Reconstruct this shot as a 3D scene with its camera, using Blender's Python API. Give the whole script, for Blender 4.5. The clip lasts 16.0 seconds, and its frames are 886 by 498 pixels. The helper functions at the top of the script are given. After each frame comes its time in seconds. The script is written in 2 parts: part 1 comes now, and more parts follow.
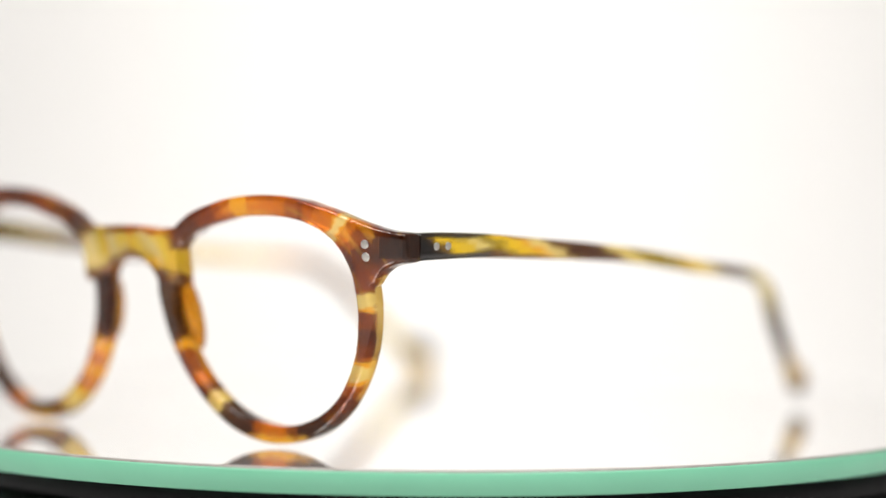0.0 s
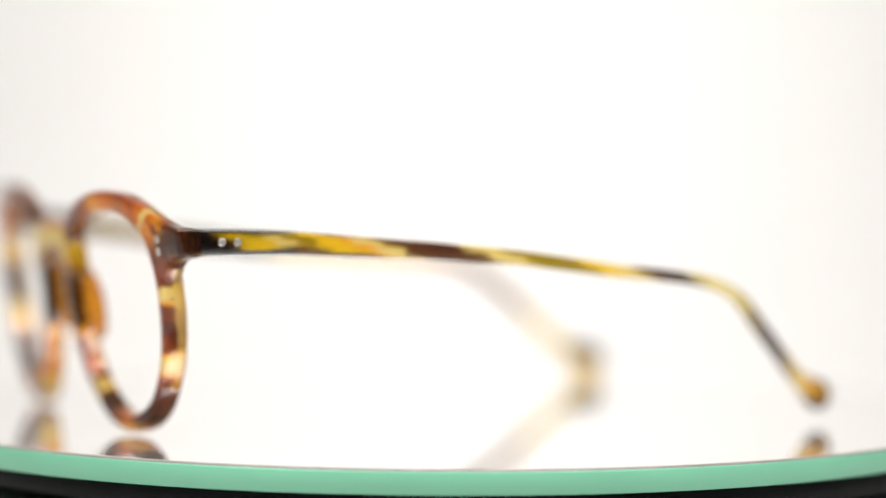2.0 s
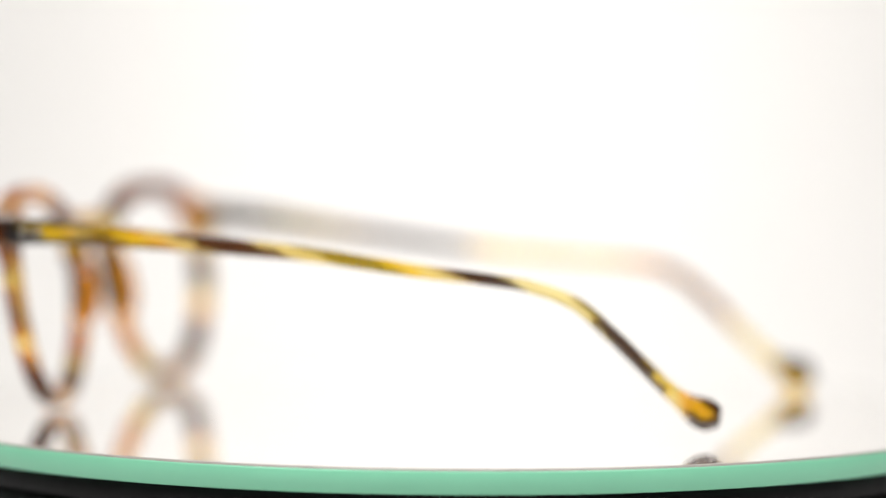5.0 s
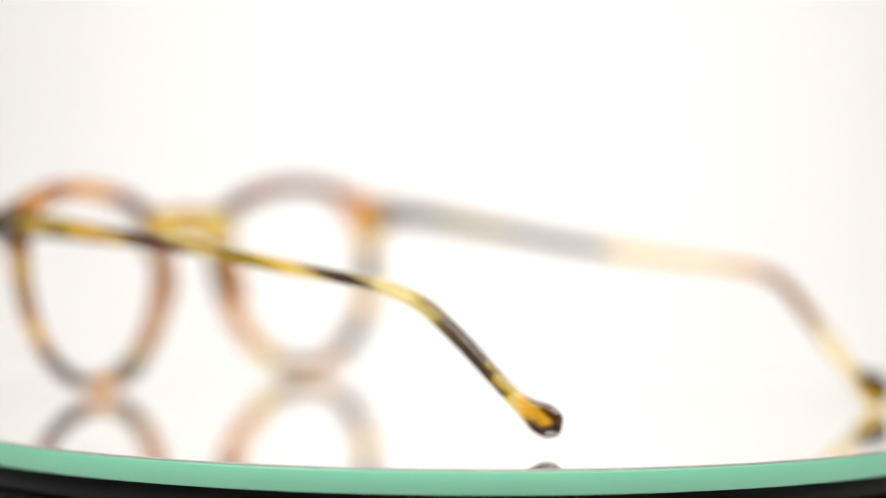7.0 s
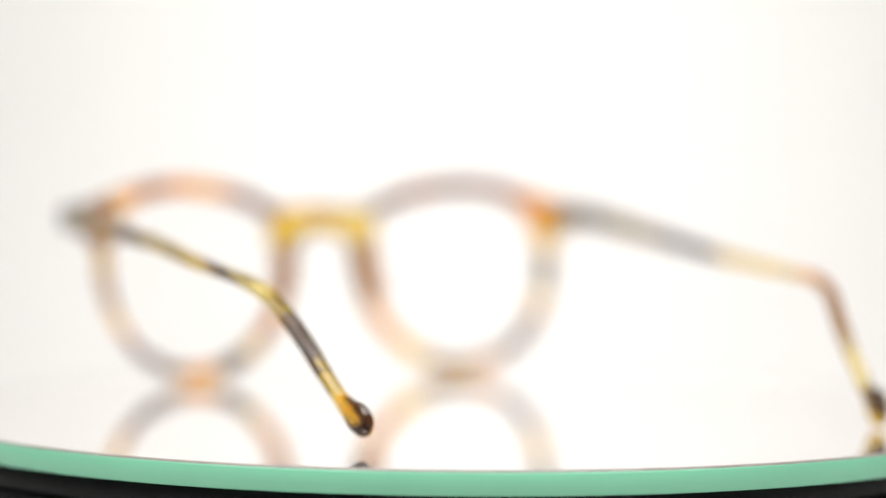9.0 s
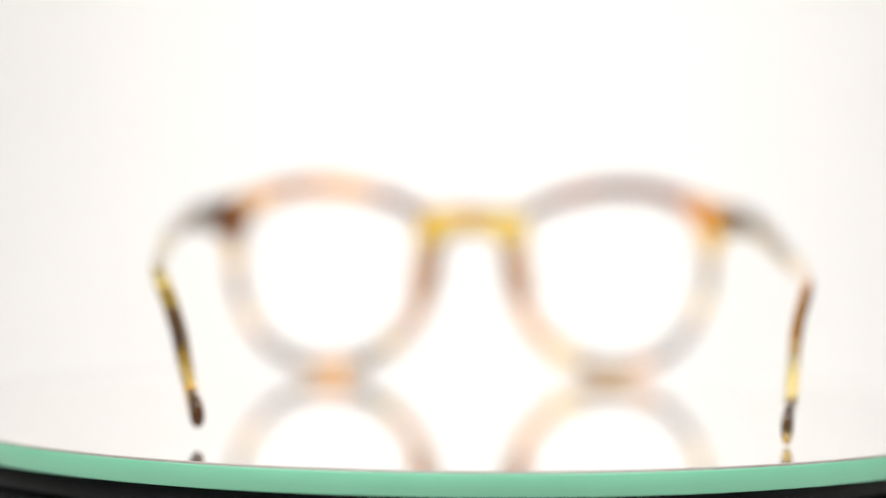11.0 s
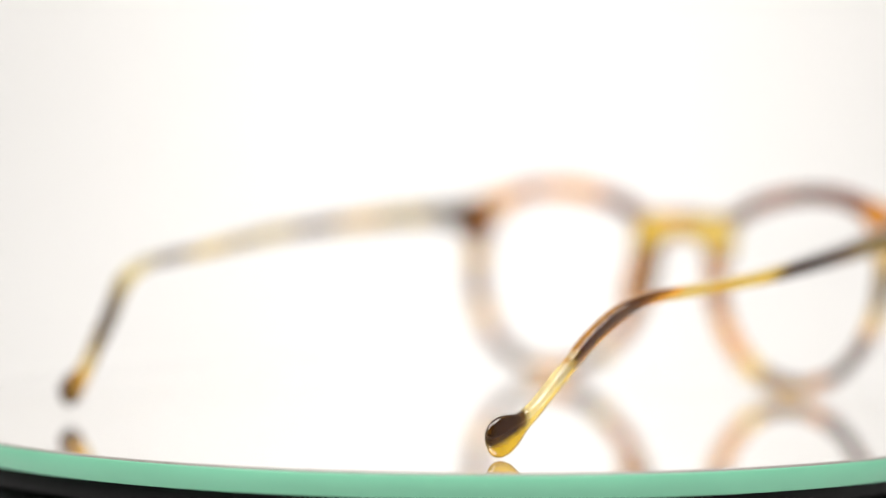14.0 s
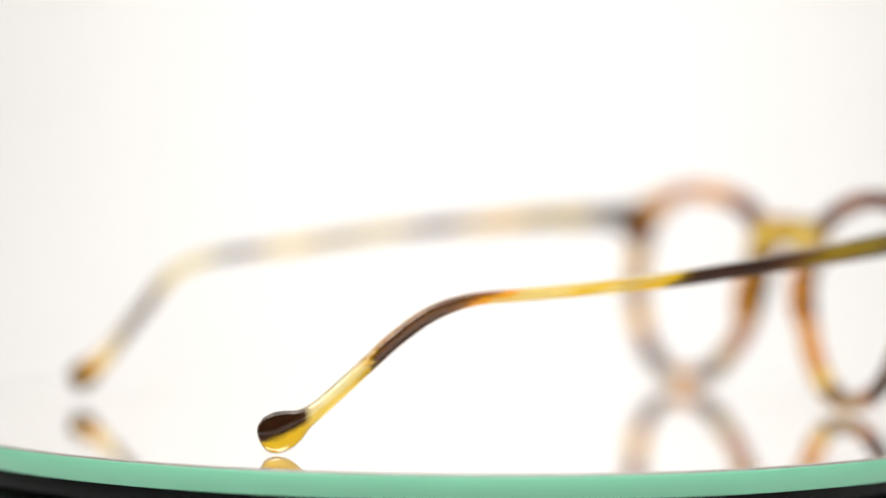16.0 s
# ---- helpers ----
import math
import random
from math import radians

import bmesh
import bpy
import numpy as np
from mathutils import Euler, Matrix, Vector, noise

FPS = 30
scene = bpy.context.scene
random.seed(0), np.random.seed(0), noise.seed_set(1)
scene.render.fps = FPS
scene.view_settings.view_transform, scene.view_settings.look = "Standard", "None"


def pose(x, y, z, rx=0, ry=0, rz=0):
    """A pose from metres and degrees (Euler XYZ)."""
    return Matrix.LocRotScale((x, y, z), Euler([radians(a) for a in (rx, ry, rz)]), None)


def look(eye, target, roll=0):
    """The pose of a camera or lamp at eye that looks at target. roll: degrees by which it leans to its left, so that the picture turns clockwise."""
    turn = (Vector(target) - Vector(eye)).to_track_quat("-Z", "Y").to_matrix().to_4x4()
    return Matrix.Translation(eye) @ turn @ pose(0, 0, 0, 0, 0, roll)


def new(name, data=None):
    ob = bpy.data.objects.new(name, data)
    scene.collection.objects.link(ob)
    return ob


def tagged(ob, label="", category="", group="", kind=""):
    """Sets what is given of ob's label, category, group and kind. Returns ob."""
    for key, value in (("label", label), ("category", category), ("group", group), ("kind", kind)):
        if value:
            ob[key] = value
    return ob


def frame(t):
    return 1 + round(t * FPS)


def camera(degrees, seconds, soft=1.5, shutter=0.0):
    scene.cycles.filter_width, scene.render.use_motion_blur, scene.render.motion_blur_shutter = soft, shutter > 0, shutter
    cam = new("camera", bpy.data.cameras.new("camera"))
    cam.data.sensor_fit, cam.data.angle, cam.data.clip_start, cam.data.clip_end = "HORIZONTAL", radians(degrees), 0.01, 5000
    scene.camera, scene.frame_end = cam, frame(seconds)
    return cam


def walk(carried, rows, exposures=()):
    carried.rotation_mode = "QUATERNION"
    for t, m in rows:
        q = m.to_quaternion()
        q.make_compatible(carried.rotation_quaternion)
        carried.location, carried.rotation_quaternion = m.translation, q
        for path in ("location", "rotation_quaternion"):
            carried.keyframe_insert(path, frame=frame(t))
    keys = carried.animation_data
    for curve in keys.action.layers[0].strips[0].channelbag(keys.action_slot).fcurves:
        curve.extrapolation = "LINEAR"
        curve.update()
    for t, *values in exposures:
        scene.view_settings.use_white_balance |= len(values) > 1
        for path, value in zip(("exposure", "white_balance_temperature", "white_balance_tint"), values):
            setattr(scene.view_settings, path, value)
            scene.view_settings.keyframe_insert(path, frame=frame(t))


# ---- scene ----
# ---- camera: fixed on a stand, long lens, shallow focus ----
cam = camera(16.9, 16.0, soft=1.5)
EYE = (0.0, -0.665, 0.0644)
VIEW = look(EYE, (-0.0003, 0.335, 0.0644 - math.tan(0.0428)), 0.487)
walk(cam, [(0.0, VIEW), (16.0, VIEW)])
cam.data.dof.use_dof = True
cam.data.dof.focus_distance = 0.566
cam.data.dof.aperture_fstop = 4.1

TURN_RATE = -12.625          # degrees per second, clockwise from above
MM = 0.001

# ---- world and lights: an unseen closed enclosure; two roof bulbs and a front panel placed by the glints they leave, and added fill lamps: one in the roof, one on the backdrop and two over the front of the disc ----
world = bpy.data.worlds.new("world")
scene.world = world
world.use_nodes = True
world.node_tree.nodes["Background"].inputs["Color"].default_value = (1.0, 0.97, 0.94, 1)
world.node_tree.nodes["Background"].inputs["Strength"].default_value = 0.2
scene.view_settings.exposure = 0.0


def area_lamp(name, eye, target, sx, sy, watts, colour):
    data = bpy.data.lights.new(name, "AREA")
    data.shape, data.size, data.size_y, data.energy, data.color = "RECTANGLE", sx, sy, watts, colour
    ob = new(name, data)
    ob.matrix_world = look(eye, target)
    return ob


WARM = (1.0, 0.976, 0.942)
# wide overhead fill, added for the general light level
area_lamp("roof_fill", (0.0, -0.15, 0.94), (0.0, -0.15, 0.0), 0.9, 0.7, 0.35, WARM)
area_lamp("roof_bulb", (-0.27, -0.22, 0.90), (0.0, 0.0, 0.0), 0.10, 0.10, 0.6, WARM)
area_lamp("roof_bulb", (0.27, -0.16, 0.90), (0.0, 0.0, 0.0), 0.13, 0.13, 0.8, WARM)
# added out of view: makes the hot middle and darker sides of the backdrop
area_lamp("backdrop_fill", (0.015, 0.46, 0.32), (0.01, 0.66, -0.02), 0.10, 0.10, 0.77, WARM)
area_lamp("front_panel", (0.05, -0.42, 0.62), (0.0, -0.03, 0.02), 0.30, 0.20, 1.7, WARM)
# pair of fills added to brighten acetate and disc edge, with little spill behind
area_lamp("front_fill", (-0.22, -0.27, 0.44), (0.0, -0.03, 0.02), 0.24, 0.18, 1.8, WARM)
area_lamp("front_fill", (0.22, -0.27, 0.44), (0.0, -0.03, 0.02), 0.24, 0.18, 1.5, WARM)


# ---- node helpers ----
def material(name):
    mat = bpy.data.materials.new(name)
    mat.use_nodes = True
    nt = mat.node_tree
    return mat, nt, nt.nodes["Principled BSDF"]


def setin(node, **values):
    for key, value in values.items():
        node.inputs[key.replace("_", " ")].default_value = value


def node(nt, kind, **props):
    n = nt.nodes.new(kind)
    for key, value in props.items():
        setattr(n, key, value)
    return n


def ramp(nt, stops):
    n = nt.nodes.new("ShaderNodeValToRGB")
    els = n.color_ramp.elements
    while len(els) < len(stops):
        els.new(0.5)
    for e, (p, c) in zip(els, stops):
        e.position, e.color = p, (*c, 1)
    return n


def noise_tex(nt, scale, detail=3.0, rough=0.5, stretch=None):
    tc = nt.nodes.new("ShaderNodeTexCoord")
    n = nt.nodes.new("ShaderNodeTexNoise")
    n.inputs["Scale"].default_value = scale
    n.inputs["Detail"].default_value = detail
    n.inputs["Roughness"].default_value = rough
    if stretch:
        mp = nt.nodes.new("ShaderNodeMapping")
        mp.inputs["Scale"].default_value = stretch
        nt.links.new(tc.outputs["Object"], mp.inputs["Vector"])
        nt.links.new(mp.outputs["Vector"], n.inputs["Vector"])
    else:
        nt.links.new(tc.outputs["Object"], n.inputs["Vector"])
    return n


def bumped(nt, bsdf, tex, strength, distance):
    b = nt.nodes.new("ShaderNodeBump")
    b.inputs["Strength"].default_value = strength
    b.inputs["Distance"].default_value = distance
    nt.links.new(tex.outputs["Fac"], b.inputs["Height"])
    nt.links.new(b.outputs["Normal"], bsdf.inputs["Normal"])


def paper_material(name, colour, spread=0.03):
    mat, nt, bsdf = material(name)
    big = noise_tex(nt, 3.0, 4)
    r = ramp(nt, [(0.3, tuple(c - spread for c in colour)), (0.7, colour)])
    nt.links.new(big.outputs["Fac"], r.inputs["Fac"])
    nt.links.new(r.outputs["Color"], bsdf.inputs["Base Color"])
    setin(bsdf, Roughness=0.9)
    fine = noise_tex(nt, 900.0, 2)
    bumped(nt, bsdf, fine, 0.1, 0.0003)
    return mat


def acetate_material(name, ior, coat, clear):
    """Tortoiseshell acetate: the sheet's colour is in the attribute 'sheet'; fine streaks are added here."""
    mat, nt, bsdf = material(name)
    att = node(nt, "ShaderNodeAttribute", attribute_name="sheet")
    streak = noise_tex(nt, 260.0, 3, 0.6, (0.35, 0.35, 1.6))
    r = ramp(nt, [(0.25, (0.82, 0.76, 0.70)), (0.6, (1.0, 1.0, 1.0))])
    nt.links.new(streak.outputs["Fac"], r.inputs["Fac"])
    mul = node(nt, "ShaderNodeMix", data_type="RGBA", blend_type="MULTIPLY")
    mul.inputs["Factor"].default_value = 0.35
    nt.links.new(att.outputs["Color"], mul.inputs["A"])
    nt.links.new(r.outputs["Color"], mul.inputs["B"])
    nt.links.new(mul.outputs["Result"], bsdf.inputs["Base Color"])
    setin(bsdf, Roughness=0.06, IOR=ior, Transmission_Weight=clear, Coat_Weight=coat, Coat_Roughness=0.04)
    scratch = noise_tex(nt, 1500.0, 2)
    rr = ramp(nt, [(0.3, (0.015,) * 3), (0.8, (0.06,) * 3)])
    nt.links.new(scratch.outputs["Fac"], rr.inputs["Fac"])
    nt.links.new(rr.outputs["Color"], bsdf.inputs["Roughness"])
    glow = node(nt, "ShaderNodeBsdfTranslucent")
    nt.links.new(mul.outputs["Result"], glow.inputs["Color"])
    both = node(nt, "ShaderNodeMixShader")
    both.inputs["Fac"].default_value = 0.08
    nt.links.new(bsdf.outputs["BSDF"], both.inputs[1])
    nt.links.new(glow.outputs["BSDF"], both.inputs[2])
    nt.links.new(both.outputs["Shader"], nt.nodes["Material Output"].inputs["Surface"])
    return mat


def metal_material(name, colour, rough):
    mat, nt, bsdf = material(name)
    tex = noise_tex(nt, 2500.0, 3)
    r = ramp(nt, [(0.3, tuple(c * 0.7 for c in colour)), (0.7, colour)])
    nt.links.new(tex.outputs["Fac"], r.inputs["Fac"])
    nt.links.new(r.outputs["Color"], bsdf.inputs["Base Color"])
    setin(bsdf, Metallic=1.0, Roughness=rough)
    bumped(nt, bsdf, tex, 0.2, 0.0001)
    return mat


def mirror_material():
    mat, nt, bsdf = material("mirror_glass")
    tex = noise_tex(nt, 35.0, 4)
    r = ramp(nt, [(0.35, (0.90, 0.885, 0.87)), (0.7, (0.93, 0.92, 0.905))])
    nt.links.new(tex.outputs["Fac"], r.inputs["Fac"])
    nt.links.new(r.outputs["Color"], bsdf.inputs["Base Color"])
    rr = ramp(nt, [(0.4, (0.01,) * 3), (0.8, (0.03,) * 3)])
    nt.links.new(tex.outputs["Fac"], rr.inputs["Fac"])
    nt.links.new(rr.outputs["Color"], bsdf.inputs["Roughness"])
    setin(bsdf, Metallic=0.85)
    return mat


def edge_material():
    mat, nt, bsdf = material("green_glass_edge")
    tex = noise_tex(nt, 18.0, 3)
    r = ramp(nt, [(0.3, (0.185, 0.52, 0.34)), (0.7, (0.21, 0.58, 0.385))])
    nt.links.new(tex.outputs["Fac"], r.inputs["Fac"])
    nt.links.new(r.outputs["Color"], bsdf.inputs["Base Color"])
    setin(bsdf, Roughness=0.35, IOR=1.5)
    return mat


def plastic_material(name, colour, rough):
    mat, nt, bsdf = material(name)
    tex = noise_tex(nt, 300.0, 4)
    r = ramp(nt, [(0.3, tuple(c * 0.7 for c in colour)), (0.75, colour)])
    nt.links.new(tex.outputs["Fac"], r.inputs["Fac"])
    nt.links.new(r.outputs["Color"], bsdf.inputs["Base Color"])
    setin(bsdf, Roughness=rough)
    bumped(nt, bsdf, noise_tex(nt, 1200.0, 2), 0.15, 0.0003)
    return mat


PAPER = paper_material("white_paper", (0.86, 0.853, 0.845))
# the next three are for unseen walls and roof that only shape the light
LIGHT_TRAP = paper_material("light_trap", (0.06, 0.058, 0.056), 0.02)
SIDE_BOUNCE = paper_material("side_bounce", (0.52, 0.51, 0.505), 0.04)
WHITE_BOUNCE = paper_material("white_bounce", (0.82, 0.81, 0.80), 0.05)
ACETATE = acetate_material("tortoiseshell_acetate", 1.2, 0.8, 0.72)
ARM_ACETATE = acetate_material("polished_temple_acetate", 1.30, 1.0, 0.72)
SILVER = metal_material("silver_rivet", (0.66, 0.64, 0.60), 0.35)
STEEL = metal_material("hinge_steel", (0.35, 0.32, 0.28), 0.35)
MIRROR = mirror_material()
EDGE = edge_material()
SEAM = plastic_material("ground_glass_seam", (0.34, 0.31, 0.29), 0.5)
BLACK = plastic_material("black_plastic", (0.007, 0.007, 0.008), 0.6)
BLACK.node_tree.nodes["Principled BSDF"].inputs["Specular IOR Level"].default_value = 0.12


# ---- mesh helpers ----
def finish(bm, name, mats, smooth=True):
    bmesh.ops.recalc_face_normals(bm, faces=bm.faces)
    me = bpy.data.meshes.new(name)
    bm.to_mesh(me)
    bm.free()
    for m in mats:
        me.materials.append(m)
    if smooth:
        me.shade_smooth()
    return me


def part(name, bm, mat, parent, label="", smooth=True):
    ob = new(name, bm if isinstance(bm, bpy.types.Mesh) else finish(bm, name, [mat], smooth))
    ob.parent = parent
    if label:
        tagged(ob, label)
    return ob


def rings_to_bm(bm, rings, closed=False):
    """Joins rings of points into a tube; caps its ends unless it is closed."""
    vs = [[bm.verts.new(p) for p in ring] for ring in rings]
    n = len(vs[0])
    pairs = list(zip(vs, vs[1:] + vs[:1])) if closed else list(zip(vs, vs[1:]))
    for a, b in pairs:
        for i in range(n):
            bm.faces.new((a[i], a[(i + 1) % n], b[(i + 1) % n], b[i]))
    if not closed:
        bm.faces.new(vs[0][::-1])
        bm.faces.new(vs[-1])
    return vs


def lathe(profile, steps=128, centre=(0, 0, 0)):
    bm = bmesh.new()
    rows = []
    for r, z in profile:
        rows.append([bm.verts.new((centre[0] + r * math.cos(2 * math.pi * i / steps), centre[1] + r * math.sin(2 * math.pi * i / steps), centre[2] + z)) for i in range(steps)])
    for a, b in zip(rows, rows[1:]):
        for i in range(steps):
            bm.faces.new((a[i], a[(i + 1) % steps], b[(i + 1) % steps], b[i]))
    bm.faces.new(rows[0])
    bm.faces.new(rows[-1][::-1])
    return bm


def box(name, lo, hi, mat, label, category=""):
    bm = bmesh.new()
    bmesh.ops.create_cube(bm, size=1.0)
    for v in bm.verts:
        v.co = [lo[i] + (v.co[i] + 0.5) * (hi[i] - lo[i]) for i in range(3)]
    ob = new(name, finish(bm, name, [mat], False))
    return tagged(ob, label, category or name.split("_")[0], kind="structure")


# ---- surroundings: table top, curved paper backdrop, and unseen walls and roof added to bounce or dim light ----
GROUND = -0.05
box("floor", (-0.75, -1.1, GROUND - 0.02), (0.75, 0.95, GROUND - 0.002), PAPER, "white table top under the turntable", "floor")
# enclosure out of view: white bounces, grey sides and dark front cut the veil
box("wall_west", (-0.77, -1.1, GROUND - 0.02), (-0.75, 0.95, 1.0), SIDE_BOUNCE, "unseen grey side wall, added to bounce some light and keep reflections dim", "wall")
box("wall_east", (0.75, -1.1, GROUND - 0.02), (0.77, 0.95, 1.0), SIDE_BOUNCE, "unseen grey side wall, added to bounce some light and keep reflections dim", "wall")
box("wall_north", (-0.77, 0.95, GROUND - 0.02), (0.77, 0.97, 1.0), WHITE_BOUNCE, "unseen white rear wall, added to bounce light", "wall")
box("wall_south", (-0.77, -1.12, GROUND - 0.02), (0.77, -1.1, 1.0), LIGHT_TRAP, "unseen dark wall behind the camera, added to keep reflections dark", "wall")
box("ceiling", (-0.77, -1.12, 1.0), (0.77, 0.97, 1.02), WHITE_BOUNCE, "unseen white roof, added to bounce light", "ceiling")


def backdrop():
    """A sheet of white paper that rises in a curve from the table to the rear wall."""
    bm = bmesh.new()
    line = [(0.20, GROUND), (0.45, GROUND)]
    line += [(0.45 + 0.3 * math.sin(a), GROUND + 0.3 - 0.3 * math.cos(a)) for a in [math.pi / 2 * i / 24 for i in range(1, 25)]]
    line += [(0.75, 0.98)]
    rings = []
    for x in [-0.74 + 1.48 * i / 12 for i in range(13)]:
        rings.append([(x, y, z) for y, z in line] + [(x, y + 0.0015, z - 0.0015) for y, z in reversed(line)])
    rings_to_bm(bm, rings)
    ob = new("backdrop", finish(bm, "backdrop", [PAPER]))
    return tagged(ob, "seamless white paper backdrop curving up behind the turntable", "backdrop", kind="structure")


backdrop()


# ---- turntable: black base, mirrored glass plate with a green edge ----
def turntable_base():
    base = tagged(new("turntable"), "black plastic turntable base under a mirrored glass disc", "turntable")
    part("drive_plate", lathe([(0.1125, -0.0094), (0.1125, -0.0056), (0.1118, -0.0051)][::-1] + [(0.1120, -0.0096)]), BLACK, base, "thin black plate that carries the glass")
    part("body", lathe([(0.108, -0.0096), (0.1122, -0.0104), (0.1135, -0.0125), (0.1135, -0.044), (0.112, -0.0485)]), BLACK, base, "round black plastic housing")
    part("foot_ring", lathe([(0.112, -0.0485), (0.112, GROUND)]), BLACK, base, "rubber ring on the table")
    return base


PLATE_R, PLATE_T = 0.1183, 0.0050
PLATE_OFF = Vector((-0.0040, 0.0020, 0.0))      # the disc lies a little off the axis


def glass_plate():
    plate = tagged(new("mirror_disc"), "round mirrored glass disc with a pale green edge", "mirror")
    r, t = PLATE_R, PLATE_T
    part("mirror_face", lathe([(r - 0.0004, 0.0), (r - 0.0004, -0.0002)], 256), MIRROR, plate, "clean mirror surface", smooth=False)
    part("ground_seam", lathe([(r - 0.0003, -0.0001), (r, -0.0004), (r, -0.0005)], 256), SEAM, plate, "narrow ground grey seam")
    part("edge", lathe([(r, -0.0005), (r + 0.0001, -0.0008), (r + 0.0001, -t + 0.0002), (r - 0.0004, -t)], 256), EDGE, plate, "pale green polished glass edge")
    return plate


turntable_base()
disc = glass_plate()

# ---- spectacles; their space: x to the wearer's left, y towards the tips, z up, in millimetres ----
FRONT_AT = Vector((-0.0595, -0.0574, 0.0))
FRONT_TURN = math.degrees(math.atan2(-0.664, 0.746))
CX, CZ = 36.8, 24.9                         # the middle of a lens

ORANGE = (0.72, 0.130, 0.001)
BROWN = (0.15, 0.022, 0.001)
RUST = (0.29, 0.040, 0.001)
COCOA = (0.055, 0.020, 0.010)
DARK = (0.045, 0.013, 0.005)
PALE = (1.0, 0.80, 0.27)
AMBER = (1.0, 0.44, 0.015)
YELLOW = (1.0, 0.66, 0.02)
OLIVE = (0.42, 0.29, 0.010)
CREAM = (1.0, 0.85, 0.37)
CLEAR = (0.95, 0.88, 0.50)
BLACKISH = (0.024, 0.018, 0.016)
UMBER = (0.15, 0.052, 0.008)


def face_y(x, z):
    """The front surface: it leans forward at the top and wraps back to the sides."""
    return -0.14 * z + 6.0 * (abs(x) / 65) ** 2 - 1.5


# round a lens, every 15 degrees from the nose side under the lens: radius of the opening and of the outer edge
RIM_IN = (24.6, 23.3, 22.4, 21.7, 21.2, 20.7, 20.5, 20.4, 20.4, 20.4, 20.2, 20.4, 20.8, 21.7, 23.0, 23.4, 22.5, 21.4, 20.8, 21.2, 22.2, 24.5, 26.6, 26.1)
RIM_OUT = (28.5, 27.0, 25.9, 25.3, 25.1, 24.7, 24.2, 23.7, 23.2, 22.7, 22.5, 22.8, 23.6, 25.0, 26.6, 27.5, 26.8, 25.6, 25.0, 25.3, 26.4, 28.5, 30.2, 30.2)


def round_curve(values, a):
    """A smooth closed curve through the values, at the angle a in radians from -180 degrees on."""
    n = len(values)
    u = (a / (2 * math.pi) + 0.5) * n
    i = math.floor(u)
    t = u - i
    p0, p1, p2, p3 = (values[(i + k) % n] for k in (-1, 0, 1, 2))
    return 0.5 * (2 * p1 + (p2 - p0) * t + (2 * p0 - 5 * p1 + 4 * p2 - p3) * t * t + (3 * p1 - p0 - 3 * p2 + p3) * t ** 3)


def rim_point(a, side, out):
    """A point on the rim; out 0: at the lens opening, 1: at the outer edge."""
    lo, hi = round_curve(RIM_IN, a), round_curve(RIM_OUT, a)
    r = lo + (hi - lo) * out
    return side * (CX + r * math.cos(a)), CZ + r * math.sin(a)


def rounded(u, k=0.72):
    """A square with round corners, for a section; u from 0 to 1 goes round it."""
    a = 2 * math.pi * u
    c, s = math.cos(a), math.sin(a)
    return math.copysign(abs(c) ** k, c), math.copysign(abs(s) ** k, s)


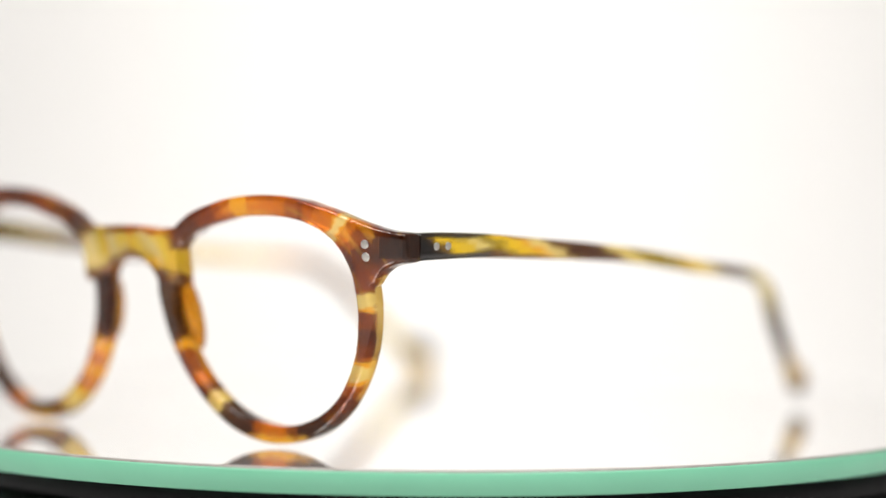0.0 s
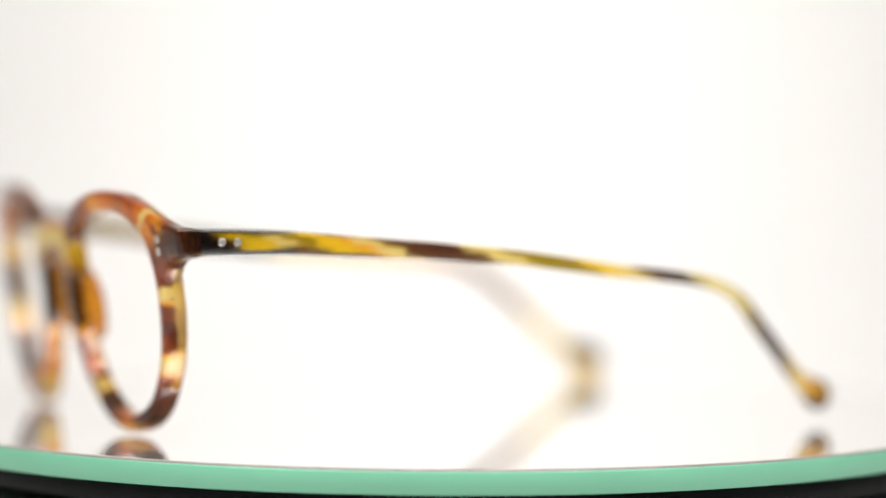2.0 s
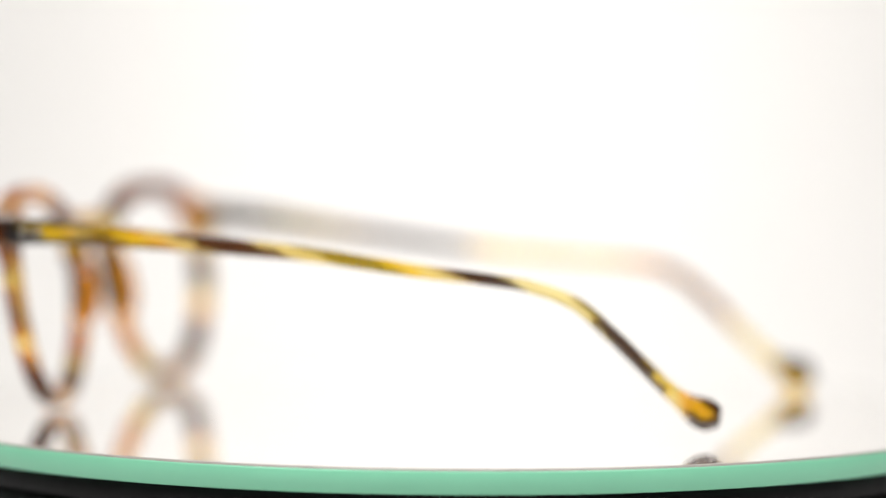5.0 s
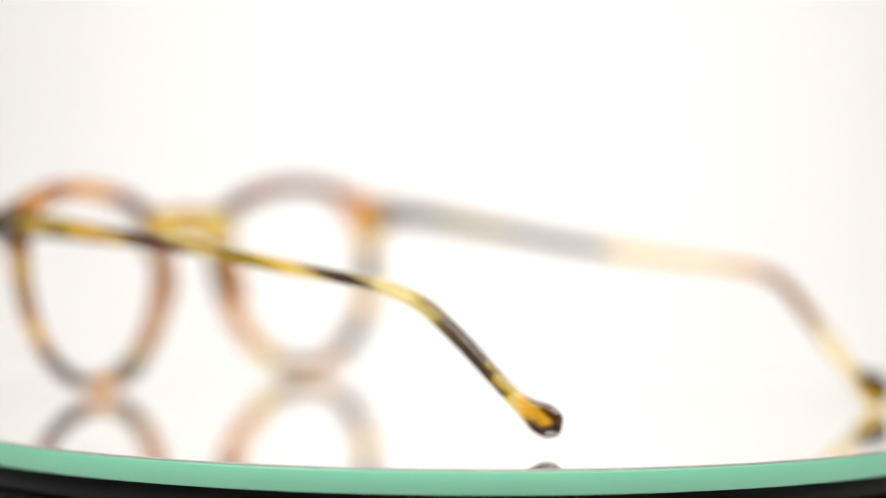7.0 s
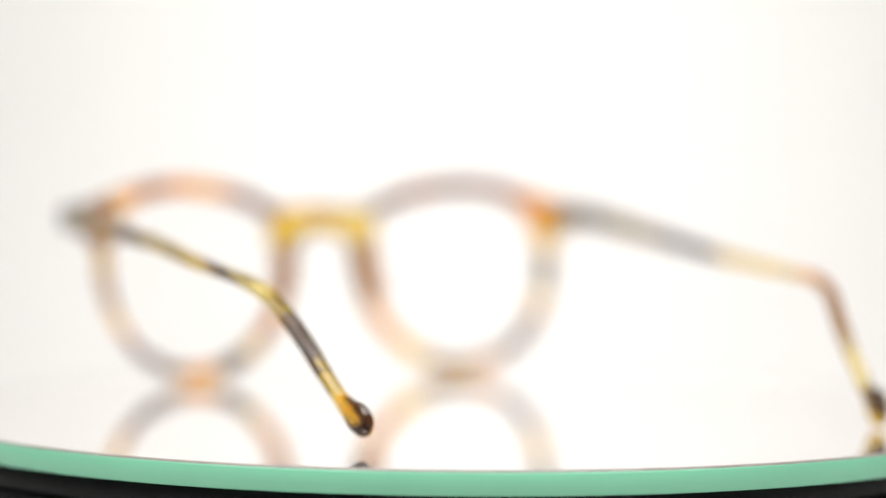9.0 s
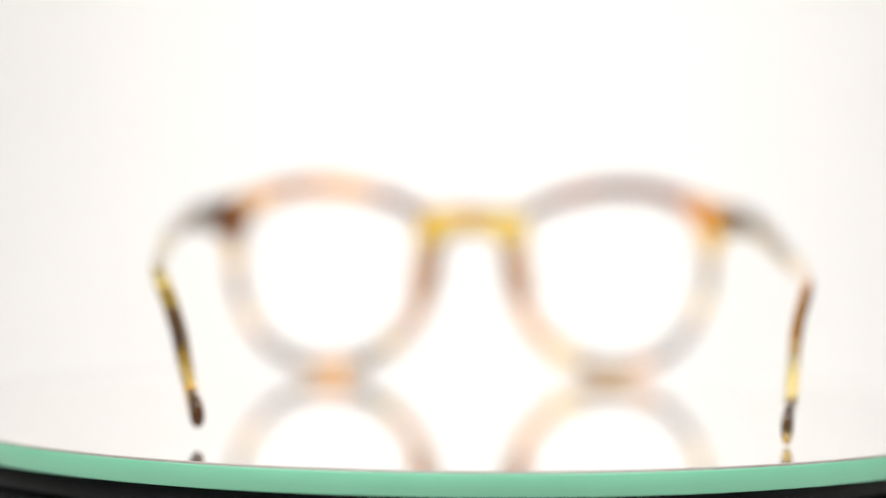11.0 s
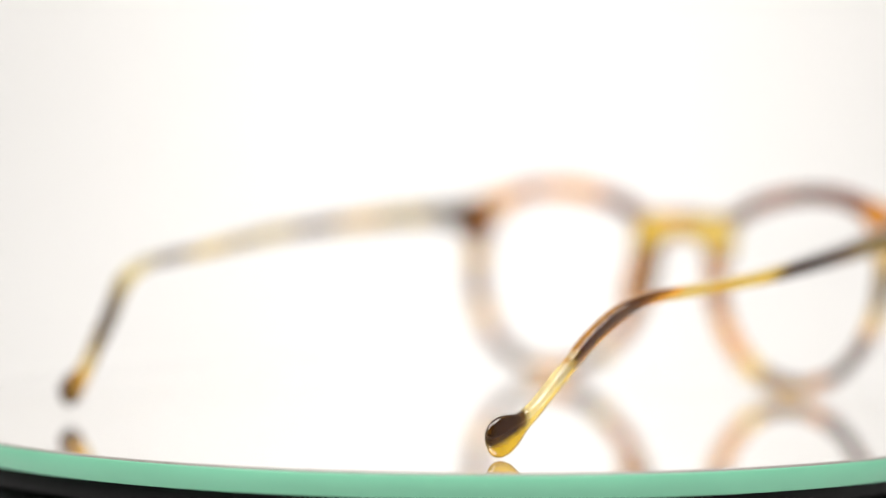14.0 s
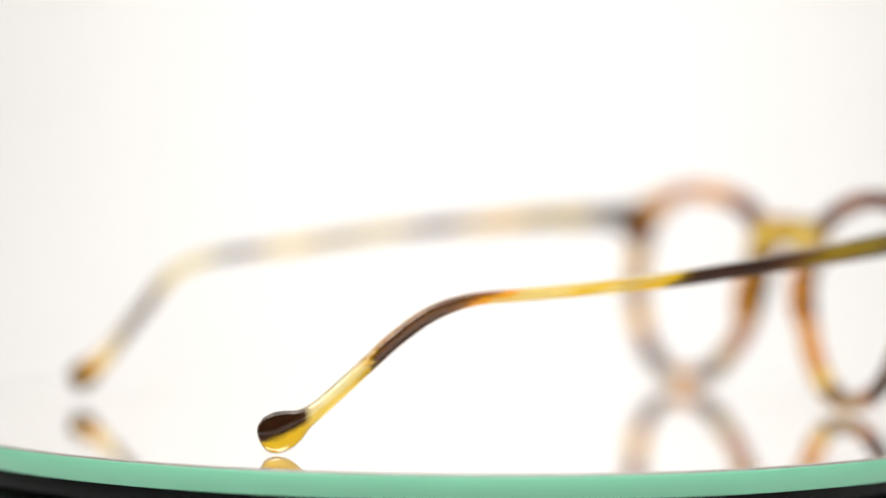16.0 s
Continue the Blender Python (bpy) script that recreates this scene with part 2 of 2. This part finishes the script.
def front_solid():
    bm = bmesh.new()
    for side in (1, -1):
        rings = []
        for i in range(120):
            a = 2 * math.pi * i / 120
            ring = []
            for j in range(20):
                p, q = rounded(j / 20, 0.32)
                x, z = rim_point(a, side, 0.5 + 0.5 * p)
                d = 2.1 + 0.3 * max(0.0, math.cos(a))
                ring.append((x, face_y(x, z) + d + d * q, z))
            rings.append(ring)
        rings_to_bm(bm, rings, closed=True)
        # end piece: from the rim outwards and back to the hinge
        rings = []
        for x, lo, hi, back in ((42, 47.2, 49.5, 3.8), (45, 46.5, 49.3, 4.0), (48, 45.5, 48.7, 4.2), (52, 43.4, 47.8, 4.2), (55, 40.8, 46.9, 4.2), (58, 36.6, 45.9, 4.2), (60.2, 32.4, 45.2, 4.2), (61.6, 33.0, 44.8, 4.3),
                                (63.2, 35.2, 44.3, 4.4), (65, 36.5, 43.9, 4.6), (67, 37.2, 43.6, 4.9), (69, 37.5, 43.4, 5.0), (69.8, 37.8, 43.1, 4.8)):
            ring = []
            for j in range(20):
                p, q = rounded(j / 20, 0.34)
                z = (lo + hi) / 2 + (hi - lo) / 2 * p
                f = face_y(x, z) + (0.5 if x > 69.5 else 0.0)
                ring.append((side * x, f + (back / 2) * (1 + q), z))
            rings.append(ring)
        rings_to_bm(bm, rings)
    # keyhole bridge
    rings = []
    for i in range(25):
        x = -14.0 + 28.0 * i / 24
        lo = 36.1 - 4.0 * (min(abs(x), 8.2) / 7.6) ** 3.2
        hi = 43.0 - 0.5 * (abs(x) / 9) ** 2 if abs(x) < 9 else 42.5 + 0.12 * (abs(x) - 9)
        ring = []
        for j in range(20):
            p, q = rounded(j / 20, 0.3)
            z = (lo + hi) / 2 + (hi - lo) / 2 * p
            ring.append((x, face_y(x, z) + 2.2 + 2.2 * q, z))
        rings.append(ring)
    rings_to_bm(bm, rings)
    bmesh.ops.scale(bm, vec=(MM, MM, MM), verts=bm.verts)
    me = finish(bm, "front_solid", [ACETATE])
    ob = new("front_solid", me)
    rm = ob.modifiers.new("weld", "REMESH")
    rm.mode, rm.voxel_size, rm.use_smooth_shade = "VOXEL", 0.00034, True
    sm = ob.modifiers.new("polish", "SMOOTH")
    sm.factor, sm.iterations = 0.5, 4
    got = bpy.data.meshes.new_from_object(ob.evaluated_get(bpy.context.evaluated_depsgraph_get()))
    bpy.data.objects.remove(ob)
    got.name = "front"
    got.materials.clear()
    got.materials.append(ACETATE)
    got.shade_smooth()
    return got


def blend(a, b, f):
    return tuple(p + (q - p) * f for p, q in zip(a, b))


def step_colour(stops, u, soft):
    """The colour at u along a list of (start, colour), with soft joints."""
    col = stops[0][1]
    for start, c in stops[1:]:
        f = min(1.0, max(0.0, (u - start) / soft + 0.5))
        col = blend(col, c, f * f * (3 - 2 * f))
    return col


# round each lens, in degrees: 0 at the temple, 90 at the top, 180 at the nose
LEFT_RIM = [(-180, DARK), (-170, BROWN), (-168, AMBER), (-164, RUST), (-152, ORANGE), (-145, BROWN), (-138, PALE), (-130, DARK), (-108, ORANGE), (-86, BROWN), (-80, DARK), (-58, BROWN), (-47, RUST), (-38, ORANGE), (-31, AMBER),
            (-28, PALE), (-20, AMBER), (-17, RUST), (-8, BROWN), (0, RUST), (8, AMBER), (10, PALE), (16.5, RUST), (26, BROWN), (34, RUST), (39, ORANGE), (43.5, AMBER), (44.5, CREAM), (48, AMBER), (49, ORANGE), (64, RUST), (74, ORANGE),
            (96, AMBER), (106, ORANGE), (118, RUST), (132, BROWN), (150, YELLOW), (160, BROWN), (166, DARK)]
RIGHT_RIM = [(-180, DARK), (-171, BROWN), (-168, AMBER), (-160, ORANGE), (-154, AMBER), (-146, ORANGE), (-138, YELLOW), (-133, PALE), (-116, BROWN), (-110, DARK), (-92, BROWN), (-80, ORANGE), (-66, DARK), (-40, BROWN), (-26, AMBER),
             (-20, PALE), (-8, DARK), (14, AMBER), (18, PALE), (26, AMBER), (32, ORANGE), (52, RUST), (85, BROWN), (105, RUST), (125, BROWN), (138, DARK), (146, CREAM), (162, BROWN), (167, DARK)]


def front_colour(co):
    x, y, z = co.x / MM, co.y / MM, co.z / MM
    wob = noise.noise(Vector((x * 0.16, y * 0.25, z * 0.16)))
    fine = noise.noise(Vector((x * 0.45 + 9, y * 0.3, z * 0.9)))
    side = 1 if x > 0 else -1
    a = math.degrees(math.atan2(z - CZ, abs(x) - CX)) + 3.0 * wob + 1.6 * fine
    if a > 180:
        a -= 360
    col = step_colour(LEFT_RIM if side > 0 else RIGHT_RIM, a, 1.5)
    ax = abs(x)
    depth = (y - face_y(x, z)) / 4.2
    if z < 3.0 and -110 < a < -72:                           # clear streak under the rim
        col = blend(col, (0.97, 0.52, 0.04), min(1.0, (3.0 - z + fine) / 1.6) if z < 3.0 + fine else 0.0)
    if ax > 56 and z < 35:                                   # clear layer over the temple side of the rim, with a dark seam in it
        w = min(1.0, max(0.0, (depth + 0.2 * wob - 0.52) / 0.10)) * min(1.0, max(0.0, (z - 9 + 3 * wob) / 2)) * min(1.0, max(0.0, (ax - 58.6) / 0.8))
        col = blend(col, CREAM, w)
        seam = min(1.0, max(0.0, (0.16 - abs(depth - 0.46)) / 0.05)) * min(1.0, max(0.0, (6.0 - abs(z + 2 * fine - 23.0)) / 0.8)) * min(1.0, max(0.0, (ax - 58.6) / 0.5))
        col = blend(col, BROWN, 0.8 * seam)
    back = min(1.0, max(0.0, (depth + 0.3 * wob - 0.5) / 0.2))
    col = blend(col, (1.0, 0.66, 0.12), 0.7 * back) if col[0] > 0.3 else blend(col, (0.36, 0.14, 0.03), 0.4 * back)   # yellower at the back of the sheet
    if ax < 17 and 12 < z < 32:                              # honey-coloured behind the nose
        col = blend(col, (1.0, 0.58, 0.06), 0.55 * min(1.0, max(0.0, (depth + 0.2 * wob - 0.5) / 0.15)))
    if side > 0 and ax > 54 and z > 36 and depth > 0.5:      # darker behind the left hinge
        col = blend(col, UMBER, 0.7 * min(1.0, (ax - 54) / 3))
    if ax < 18 and z > 30:                                   # bridge
        u = x + 2.5 * wob + 0.35 * (z - 38)
        gold, honey = (1.0, 0.76, 0.06), (1.0, 0.60, 0.03)
        mid = step_colour([(-20, BROWN), (-15, honey), (-13, CREAM), (-9, gold), (-6.5, honey), (-4.5, CREAM), (-1.5, gold), (1.5, honey), (3.5, gold), (6, CREAM), (8, gold), (11.5, honey)], u, 1.6)
        top = min(1.0, max(0.0, (z + 1.5 * fine - 41.0) / 1.2))
        mid = blend(mid, ORANGE if x > 0 else BROWN, top)
        w = min(1.0, max(0.0, (13.6 - ax + 0.35 * (z - 38) * (1 if x < 0 else -0.6) + 1.5 * fine) / 2.4)) * min(1.0, max(0.0, (z + wob + 0.5 * (ax - 10) - 33.0) / 3))
        col = blend(col, mid, w)
    if ax > 57 and z > 34:                                   # end pieces, dark round the hinge
        w = min(1.0, max(0.0, (ax - 61.6 + fine) / 2.0)) * min(1.0, max(0.0, (z + fine - 36.4) / 2.0)) * min(1.0, max(0.0, (43.6 + fine - z) / 1.6))
        if side < 0:
            deep = BROWN
        else:
            deep = blend((0.075, 0.020, 0.006), UMBER, min(1.0, max(0.0, (depth - 0.6) / 0.3)) * (1.0 if ax < 66 else 0.0))
        col = blend(col, deep, w)
    # veins that run along the rim, and fainter ones across the sheet
    r = math.hypot(ax - CX, z - CZ)
    along = noise.noise(Vector((math.radians(a) * 2.2 + side * 11, r * 0.75, depth * 0.8)))
    across = noise.noise(Vector((x * 0.07 + 0.05 * z, y * 0.5, z * 0.9 + 4)))
    strength = 0.8 if col[1] < 0.35 else 0.10
    col = blend(col, tuple(c * k for c, k in zip(col, (0.40, 0.30, 0.2))), strength * min(1.0, max(0.0, along * 3.0 - 0.15)))
    col = blend(col, tuple(c * k for c, k in zip(col, (0.5, 0.4, 0.2))), 0.6 * strength * min(1.0, max(0.0, across * 2.2)))
    if 0.10 < col[0] < 0.9 and along < -0.30:
        col = blend(col, AMBER, min(0.45, (-along - 0.30) * 3.0))
    return col


def colour_sheet(me, rule):
    att = me.color_attributes.new("sheet", "FLOAT_COLOR", "POINT")
    flat = []
    for v in me.vertices:
        flat.extend((*rule(v.co), 1.0))
    att.data.foreach_set("color", flat)


def row_spline(rows, per=8):
    """A smooth line through rows of numbers."""
    cols = np.array(rows, float)
    out = []
    n = len(cols)
    for i in range(n - 1):
        p0, p1, p2, p3 = cols[max(i - 1, 0)], cols[i], cols[i + 1], cols[min(i + 2, n - 1)]
        for k in range(per):
            t = k / per
            out.append(0.5 * (2 * p1 + (p2 - p0) * t + (2 * p0 - 5 * p1 + 4 * p2 - p3) * t * t + (3 * p1 - p0 - 3 * p2 + p3) * t ** 3))
    return out + [cols[-1]]


# rows: x, y, z, height, thickness
LEFT_ARM = [(68.1, 4.3, 40.5, 5.4, 3.7), (68.5, 10, 40.6, 5.3, 3.7), (69.1, 22, 40.4, 4.8, 3.6), (69.5, 40, 39.3, 4.1, 3.4), (69.5, 57, 38.2, 3.5, 3.2), (68.9, 72, 36.9, 3.1, 3.0), (68.2, 93, 34.2, 2.8, 3.0),
            (67.2, 109, 32.5, 2.6, 3.2), (66.1, 117, 31.2, 2.7, 3.6), (63.7, 125.3, 27.8, 2.8, 3.8), (60.6, 132.8, 20.9, 2.9, 3.6), (58.6, 139, 14.6, 3.0, 3.3), (57.0, 143.8, 9.9, 3.4, 2.9),
            (56.2, 146.6, 7.8, 4.8, 3.1), (55.6, 148.6, 6.5, 6.4, 3.3), (55.1, 150.4, 5.6, 6.6, 3.3), (54.8, 151.9, 5.0, 5.7, 3.0), (54.7, 152.8, 4.6, 4.0, 2.3), (54.6, 153.2, 4.5, 1.6, 1.0)]
RIGHT_ARM = [(68.1, 4.3, 40.5, 5.4, 3.7), (69.0, 10, 40.2, 5.2, 3.7), (70.0, 20, 39.0, 4.7, 3.6), (71.6, 41, 36.3, 3.8, 3.4), (72.6, 71.5, 32.8, 3.0, 3.1), (72.6, 94.4, 31.1, 2.6, 2.9), (72.3, 104, 30.5, 2.6, 2.8),
             (71.2, 114.8, 29.6, 2.7, 2.8), (69.6, 122.6, 26.9, 3.0, 2.8), (67.6, 129.2, 22.1, 3.1, 2.8), (66.3, 135.8, 16.2, 3.1, 2.8), (65.0, 143.8, 9.2, 3.3, 2.9), (64.4, 147.0, 6.9, 4.3, 2.6), (63.9, 149.4, 5.5, 6.8, 2.6),
             (63.5, 151.7, 4.5, 8.0, 2.7), (63.2, 153.8, 3.9, 7.4, 2.6), (63.0, 155.3, 3.5, 5.2, 2.0), (63.0, 155.9, 3.3, 2.2, 1.1)]

LEFT_SHEET = [(0, BLACKISH), (8, UMBER), (10, YELLOW), (20, PALE), (24, OLIVE), (28, YELLOW), (36, AMBER), (39, PALE), (45.5, UMBER), (48, (0.11, 0.034, 0.010)), (60, UMBER), (63, PALE), (72, OLIVE), (88, YELLOW), (94, PALE),
              (101, UMBER), (104, COCOA), (113, CREAM), (127.5, OLIVE), (129.5, COCOA), (141.0, YELLOW), (142.5, PALE), (146, AMBER)]
RIGHT_SHEET = [(0, BLACKISH), (10, UMBER), (17, OLIVE), (38, UMBER), (44, COCOA), (70, YELLOW), (76, PALE), (86, YELLOW), (92, PALE), (108, AMBER), (113, UMBER), (119, COCOA), (134.5, YELLOW), (137, CLEAR), (146, YELLOW)]


def arm_rule(rows, sheet, side):
    ys = [r[1] for r in rows]
    zs = [r[2] for r in rows]
    hs = [r[3] for r in rows]

    def rule(co):
        x, y, z = co.x / MM, co.y / MM, co.z / MM
        mid = float(np.interp(y, ys, zs))
        v = (z - mid) / float(np.interp(y, ys, hs))
        wob = noise.noise(Vector((side * 7, y * 0.12, z * 0.5)))
        fine = noise.noise(Vector((x * 0.5, y * 0.22, z * 1.3)))
        u = y + 3.0 * wob + (11.0 if y < 120 else 2.0) * v + 2.2 * fine
        col = step_colour(sheet, u, 2.4)
        if y < 48:                                          # long dark streaks above and below the yellow
            rim = abs(v - 0.05 + 0.18 * noise.noise(Vector((3.0, y * 0.10, side)))) * 2
            w = min(1.0, max(0.0, (rim - (0.34 + 0.007 * y)) / 0.22))
            col = blend(col, BLACKISH if y < 24 else UMBER, w)
        if side < 0 and 104 < y < 138:                      # amber along the upper inner edge of the dark length
            mx = -float(np.interp(y, ys, [r[0] for r in rows]))
            g = min(1.0, max(0.0, (v * 1.6 + (x - mx) * 0.6 + 0.3 * fine - 0.25) / 0.4))
            col = blend(col, AMBER, 0.75 * g)
        if side > 0 and 125 < y < 144:                      # yellow on the inner face
            mx = float(np.interp(y, ys, [r[0] for r in rows]))
            g = min(1.0, max(0.0, ((mx - x) * 0.7 + 0.3 * fine - 0.3) / 0.4))
            col = blend(col, YELLOW, 0.1 * g)
        if side < 0 and 128 < y < 149:                      # clear upper layer over a yellow one
            w = min(1.0, max(0.0, (u - 134.5) / 2)) * min(1.0, (149 - y) / 2)
            g = min(1.0, max(0.0, (v + 0.12 * fine + 0.02) / 0.14))
            col = blend(col, blend((1.0, 0.70, 0.06), (1.0, 0.95, 0.66), g), 0.8 * w)
        if y > 143:                                         # tip: two colours along the paddle
            w = min(1.0, max(0.0, (y - 146.0) / 1.5))
            f = min(1.0, max(0.0, (side * (mid - z) + 0.35 * fine + (0.9 if side < 0 else -0.9)) / 0.8 + 0.5))
            dark_top = blend(YELLOW, (0.045, 0.016, 0.006), f)
            if side > 0:                                    # amber heart in a dark paddle
                g = min(1.0, max(0.0, (abs(z - mid - 0.6) + 0.7 * max(0.0, y - 150) + 0.5 * fine - 1.3) / 0.8))
                dark_top = blend((0.85, 0.46, 0.012), DARK, g)
            col = blend(col, dark_top, w)
        return col
    return rule


def arm(rows, side):
    bm = bmesh.new()
    pts = row_spline(rows, 14)
    rings = []
    y0, y1 = rows[0][1], rows[-1][1]
    for i, (x, y, z, h, w) in enumerate(pts):
        a, b = pts[max(i - 1, 0)], pts[min(i + 1, len(pts) - 1)]
        t = Vector((0, b[1] - a[1], b[2] - a[2])).normalized()
        n = Vector((0, -t.z, t.y))
        f = (y - y0) / (y1 - y0)
        k = 0.36 if f < 0.6 else 0.36 + 0.59 * (f - 0.6) / 0.4
        ring = []
        for j in range(48):
            p, q = rounded(j / 48, k)
            c = Vector((side * (x + w / 2 * p), y, z)) + n * (h / 2 * q)
            ring.append(c * MM)
        rings.append(ring)
    rings_to_bm(bm, rings)
    me = finish(bm, "temple", [ARM_ACETATE])
    return me


def disc_bm(radius, height, at, axis):
    """A rivet head: a low dome, at a place, along an axis."""
    bm = bmesh.new()
    turn = Vector(axis).to_track_quat("Z", "Y").to_matrix()
    rings = []
    for r, h in ((radius, -height), (radius, 0.35 * height), (radius * 0.9, 0.75 * height), (radius * 0.6, height), (radius * 0.2, 1.05 * height)):
        rings.append([(Vector(at) + turn @ Vector((r * math.cos(2 * math.pi * i / 20), r * math.sin(2 * math.pi * i / 20), h))) * MM for i in range(20)])
    rings_to_bm(bm, rings)
    return bm


def hinge_bm(side):
    """Barrel and two leaves inside the corner."""
    bm = bmesh.new()
    for z in (38.6, 39.9, 41.2):
        rings = [[Vector((side * 65.3 + 1.0 * math.cos(2 * math.pi * i / 14), 5.4 + 1.0 * math.sin(2 * math.pi * i / 14), z + dz)) * MM for i in range(14)] for dz in (0.05, 1.2)]
        rings_to_bm(bm, rings)
    for lo, hi in (((61.8, 2.2, 38.3), (67.2, 3.6, 42.5)), ((65.2, 5.0, 38.7), (66.3, 11.0, 42.3))):
        got = bmesh.ops.create_cube(bm, size=1.0)["verts"]
        for v in got:
            v.co = Vector((side * (lo[0] + (v.co.x + 0.5) * (hi[0] - lo[0])), lo[1] + (v.co.y + 0.5) * (hi[1] - lo[1]), lo[2] + (v.co.z + 0.5) * (hi[2] - lo[2]))) * MM
    return bm


def pad_bm(side):
    """A moulded nose pad behind the nasal side of a rim."""
    bm = bmesh.new()
    bmesh.ops.create_uvsphere(bm, u_segments=24, v_segments=16, radius=1.0)
    for v in bm.verts:
        p = v.co.copy()
        x = 12.2 - 0.28 * (p.z * 7.5) * 0.6 + p.x * 2.3 - p.y * 0.8
        z = 25.5 + p.z * 7.5
        v.co = Vector((side * x, face_y(x, z) + 4.8 + p.y * 2.7, z)) * MM
    return bm


def spectacles():
    specs = tagged(new("spectacles"), "round tortoiseshell acetate spectacles standing open on the mirror disc", "glasses")
    me = front_solid()
    colour_sheet(me, front_colour)
    front = part("front", me, None, specs, "amber and brown streaked acetate front")
    for side, name in ((1, "left"), (-1, "right")):
        rows, sheet = (LEFT_ARM, LEFT_SHEET) if side > 0 else (RIGHT_ARM, RIGHT_SHEET)
        am = arm(rows, side)
        colour_sheet(am, arm_rule(rows, sheet, side))
        temple = part("temple", am, None, specs, "slim yellow and dark brown temple with a paddle tip")
        for y in (8.5, 11.6):
            x = float(np.interp(y, [r[1] for r in rows], [r[0] for r in rows])) + 1.82
            part("rivet", disc_bm(0.78, 0.14, (side * x, y, 40.6), (side, 0, 0)), SILVER, temple, "small silver rivet head")
        for z in (40.95, 38.5):
            x = 61.2
            n = Vector((side * (face_y(x - 1, z) - face_y(x + 1, z)) / 2 * -1, -1, -0.14)).normalized()
            part("rivet", disc_bm(0.86, 0.16, (side * x, face_y(x, z), z), n), SILVER, front, "small silver rivet head")
        part("hinge", hinge_bm(side), STEEL, specs, "small steel barrel hinge", smooth=False)
        pm = finish(pad_bm(side), "nose_pad", [ACETATE])
        colour_sheet(pm, lambda co: blend((0.90, 0.44, 0.03), (0.62, 0.22, 0.01), 0.5 + 0.5 * noise.noise(co * 300)))
        part("nose_pad", pm, None, specs, "moulded amber nose pad")
    return specs


glasses = spectacles()


# ---- what moves: the disc turns steadily and carries the spectacles ----
def motions():
    disc_rows, specs_rows = [], []
    for i in range(33):
        t = i * 0.5
        turn = pose(0, 0, 0, 0, 0, TURN_RATE * t)
        disc_rows.append((t, turn @ Matrix.Translation(PLATE_OFF)))
        specs_rows.append((t, turn @ Matrix.Translation(FRONT_AT) @ pose(0, 0, 0, 0, 0, FRONT_TURN)))
    walk(disc, disc_rows)
    walk(glasses, specs_rows)


motions()
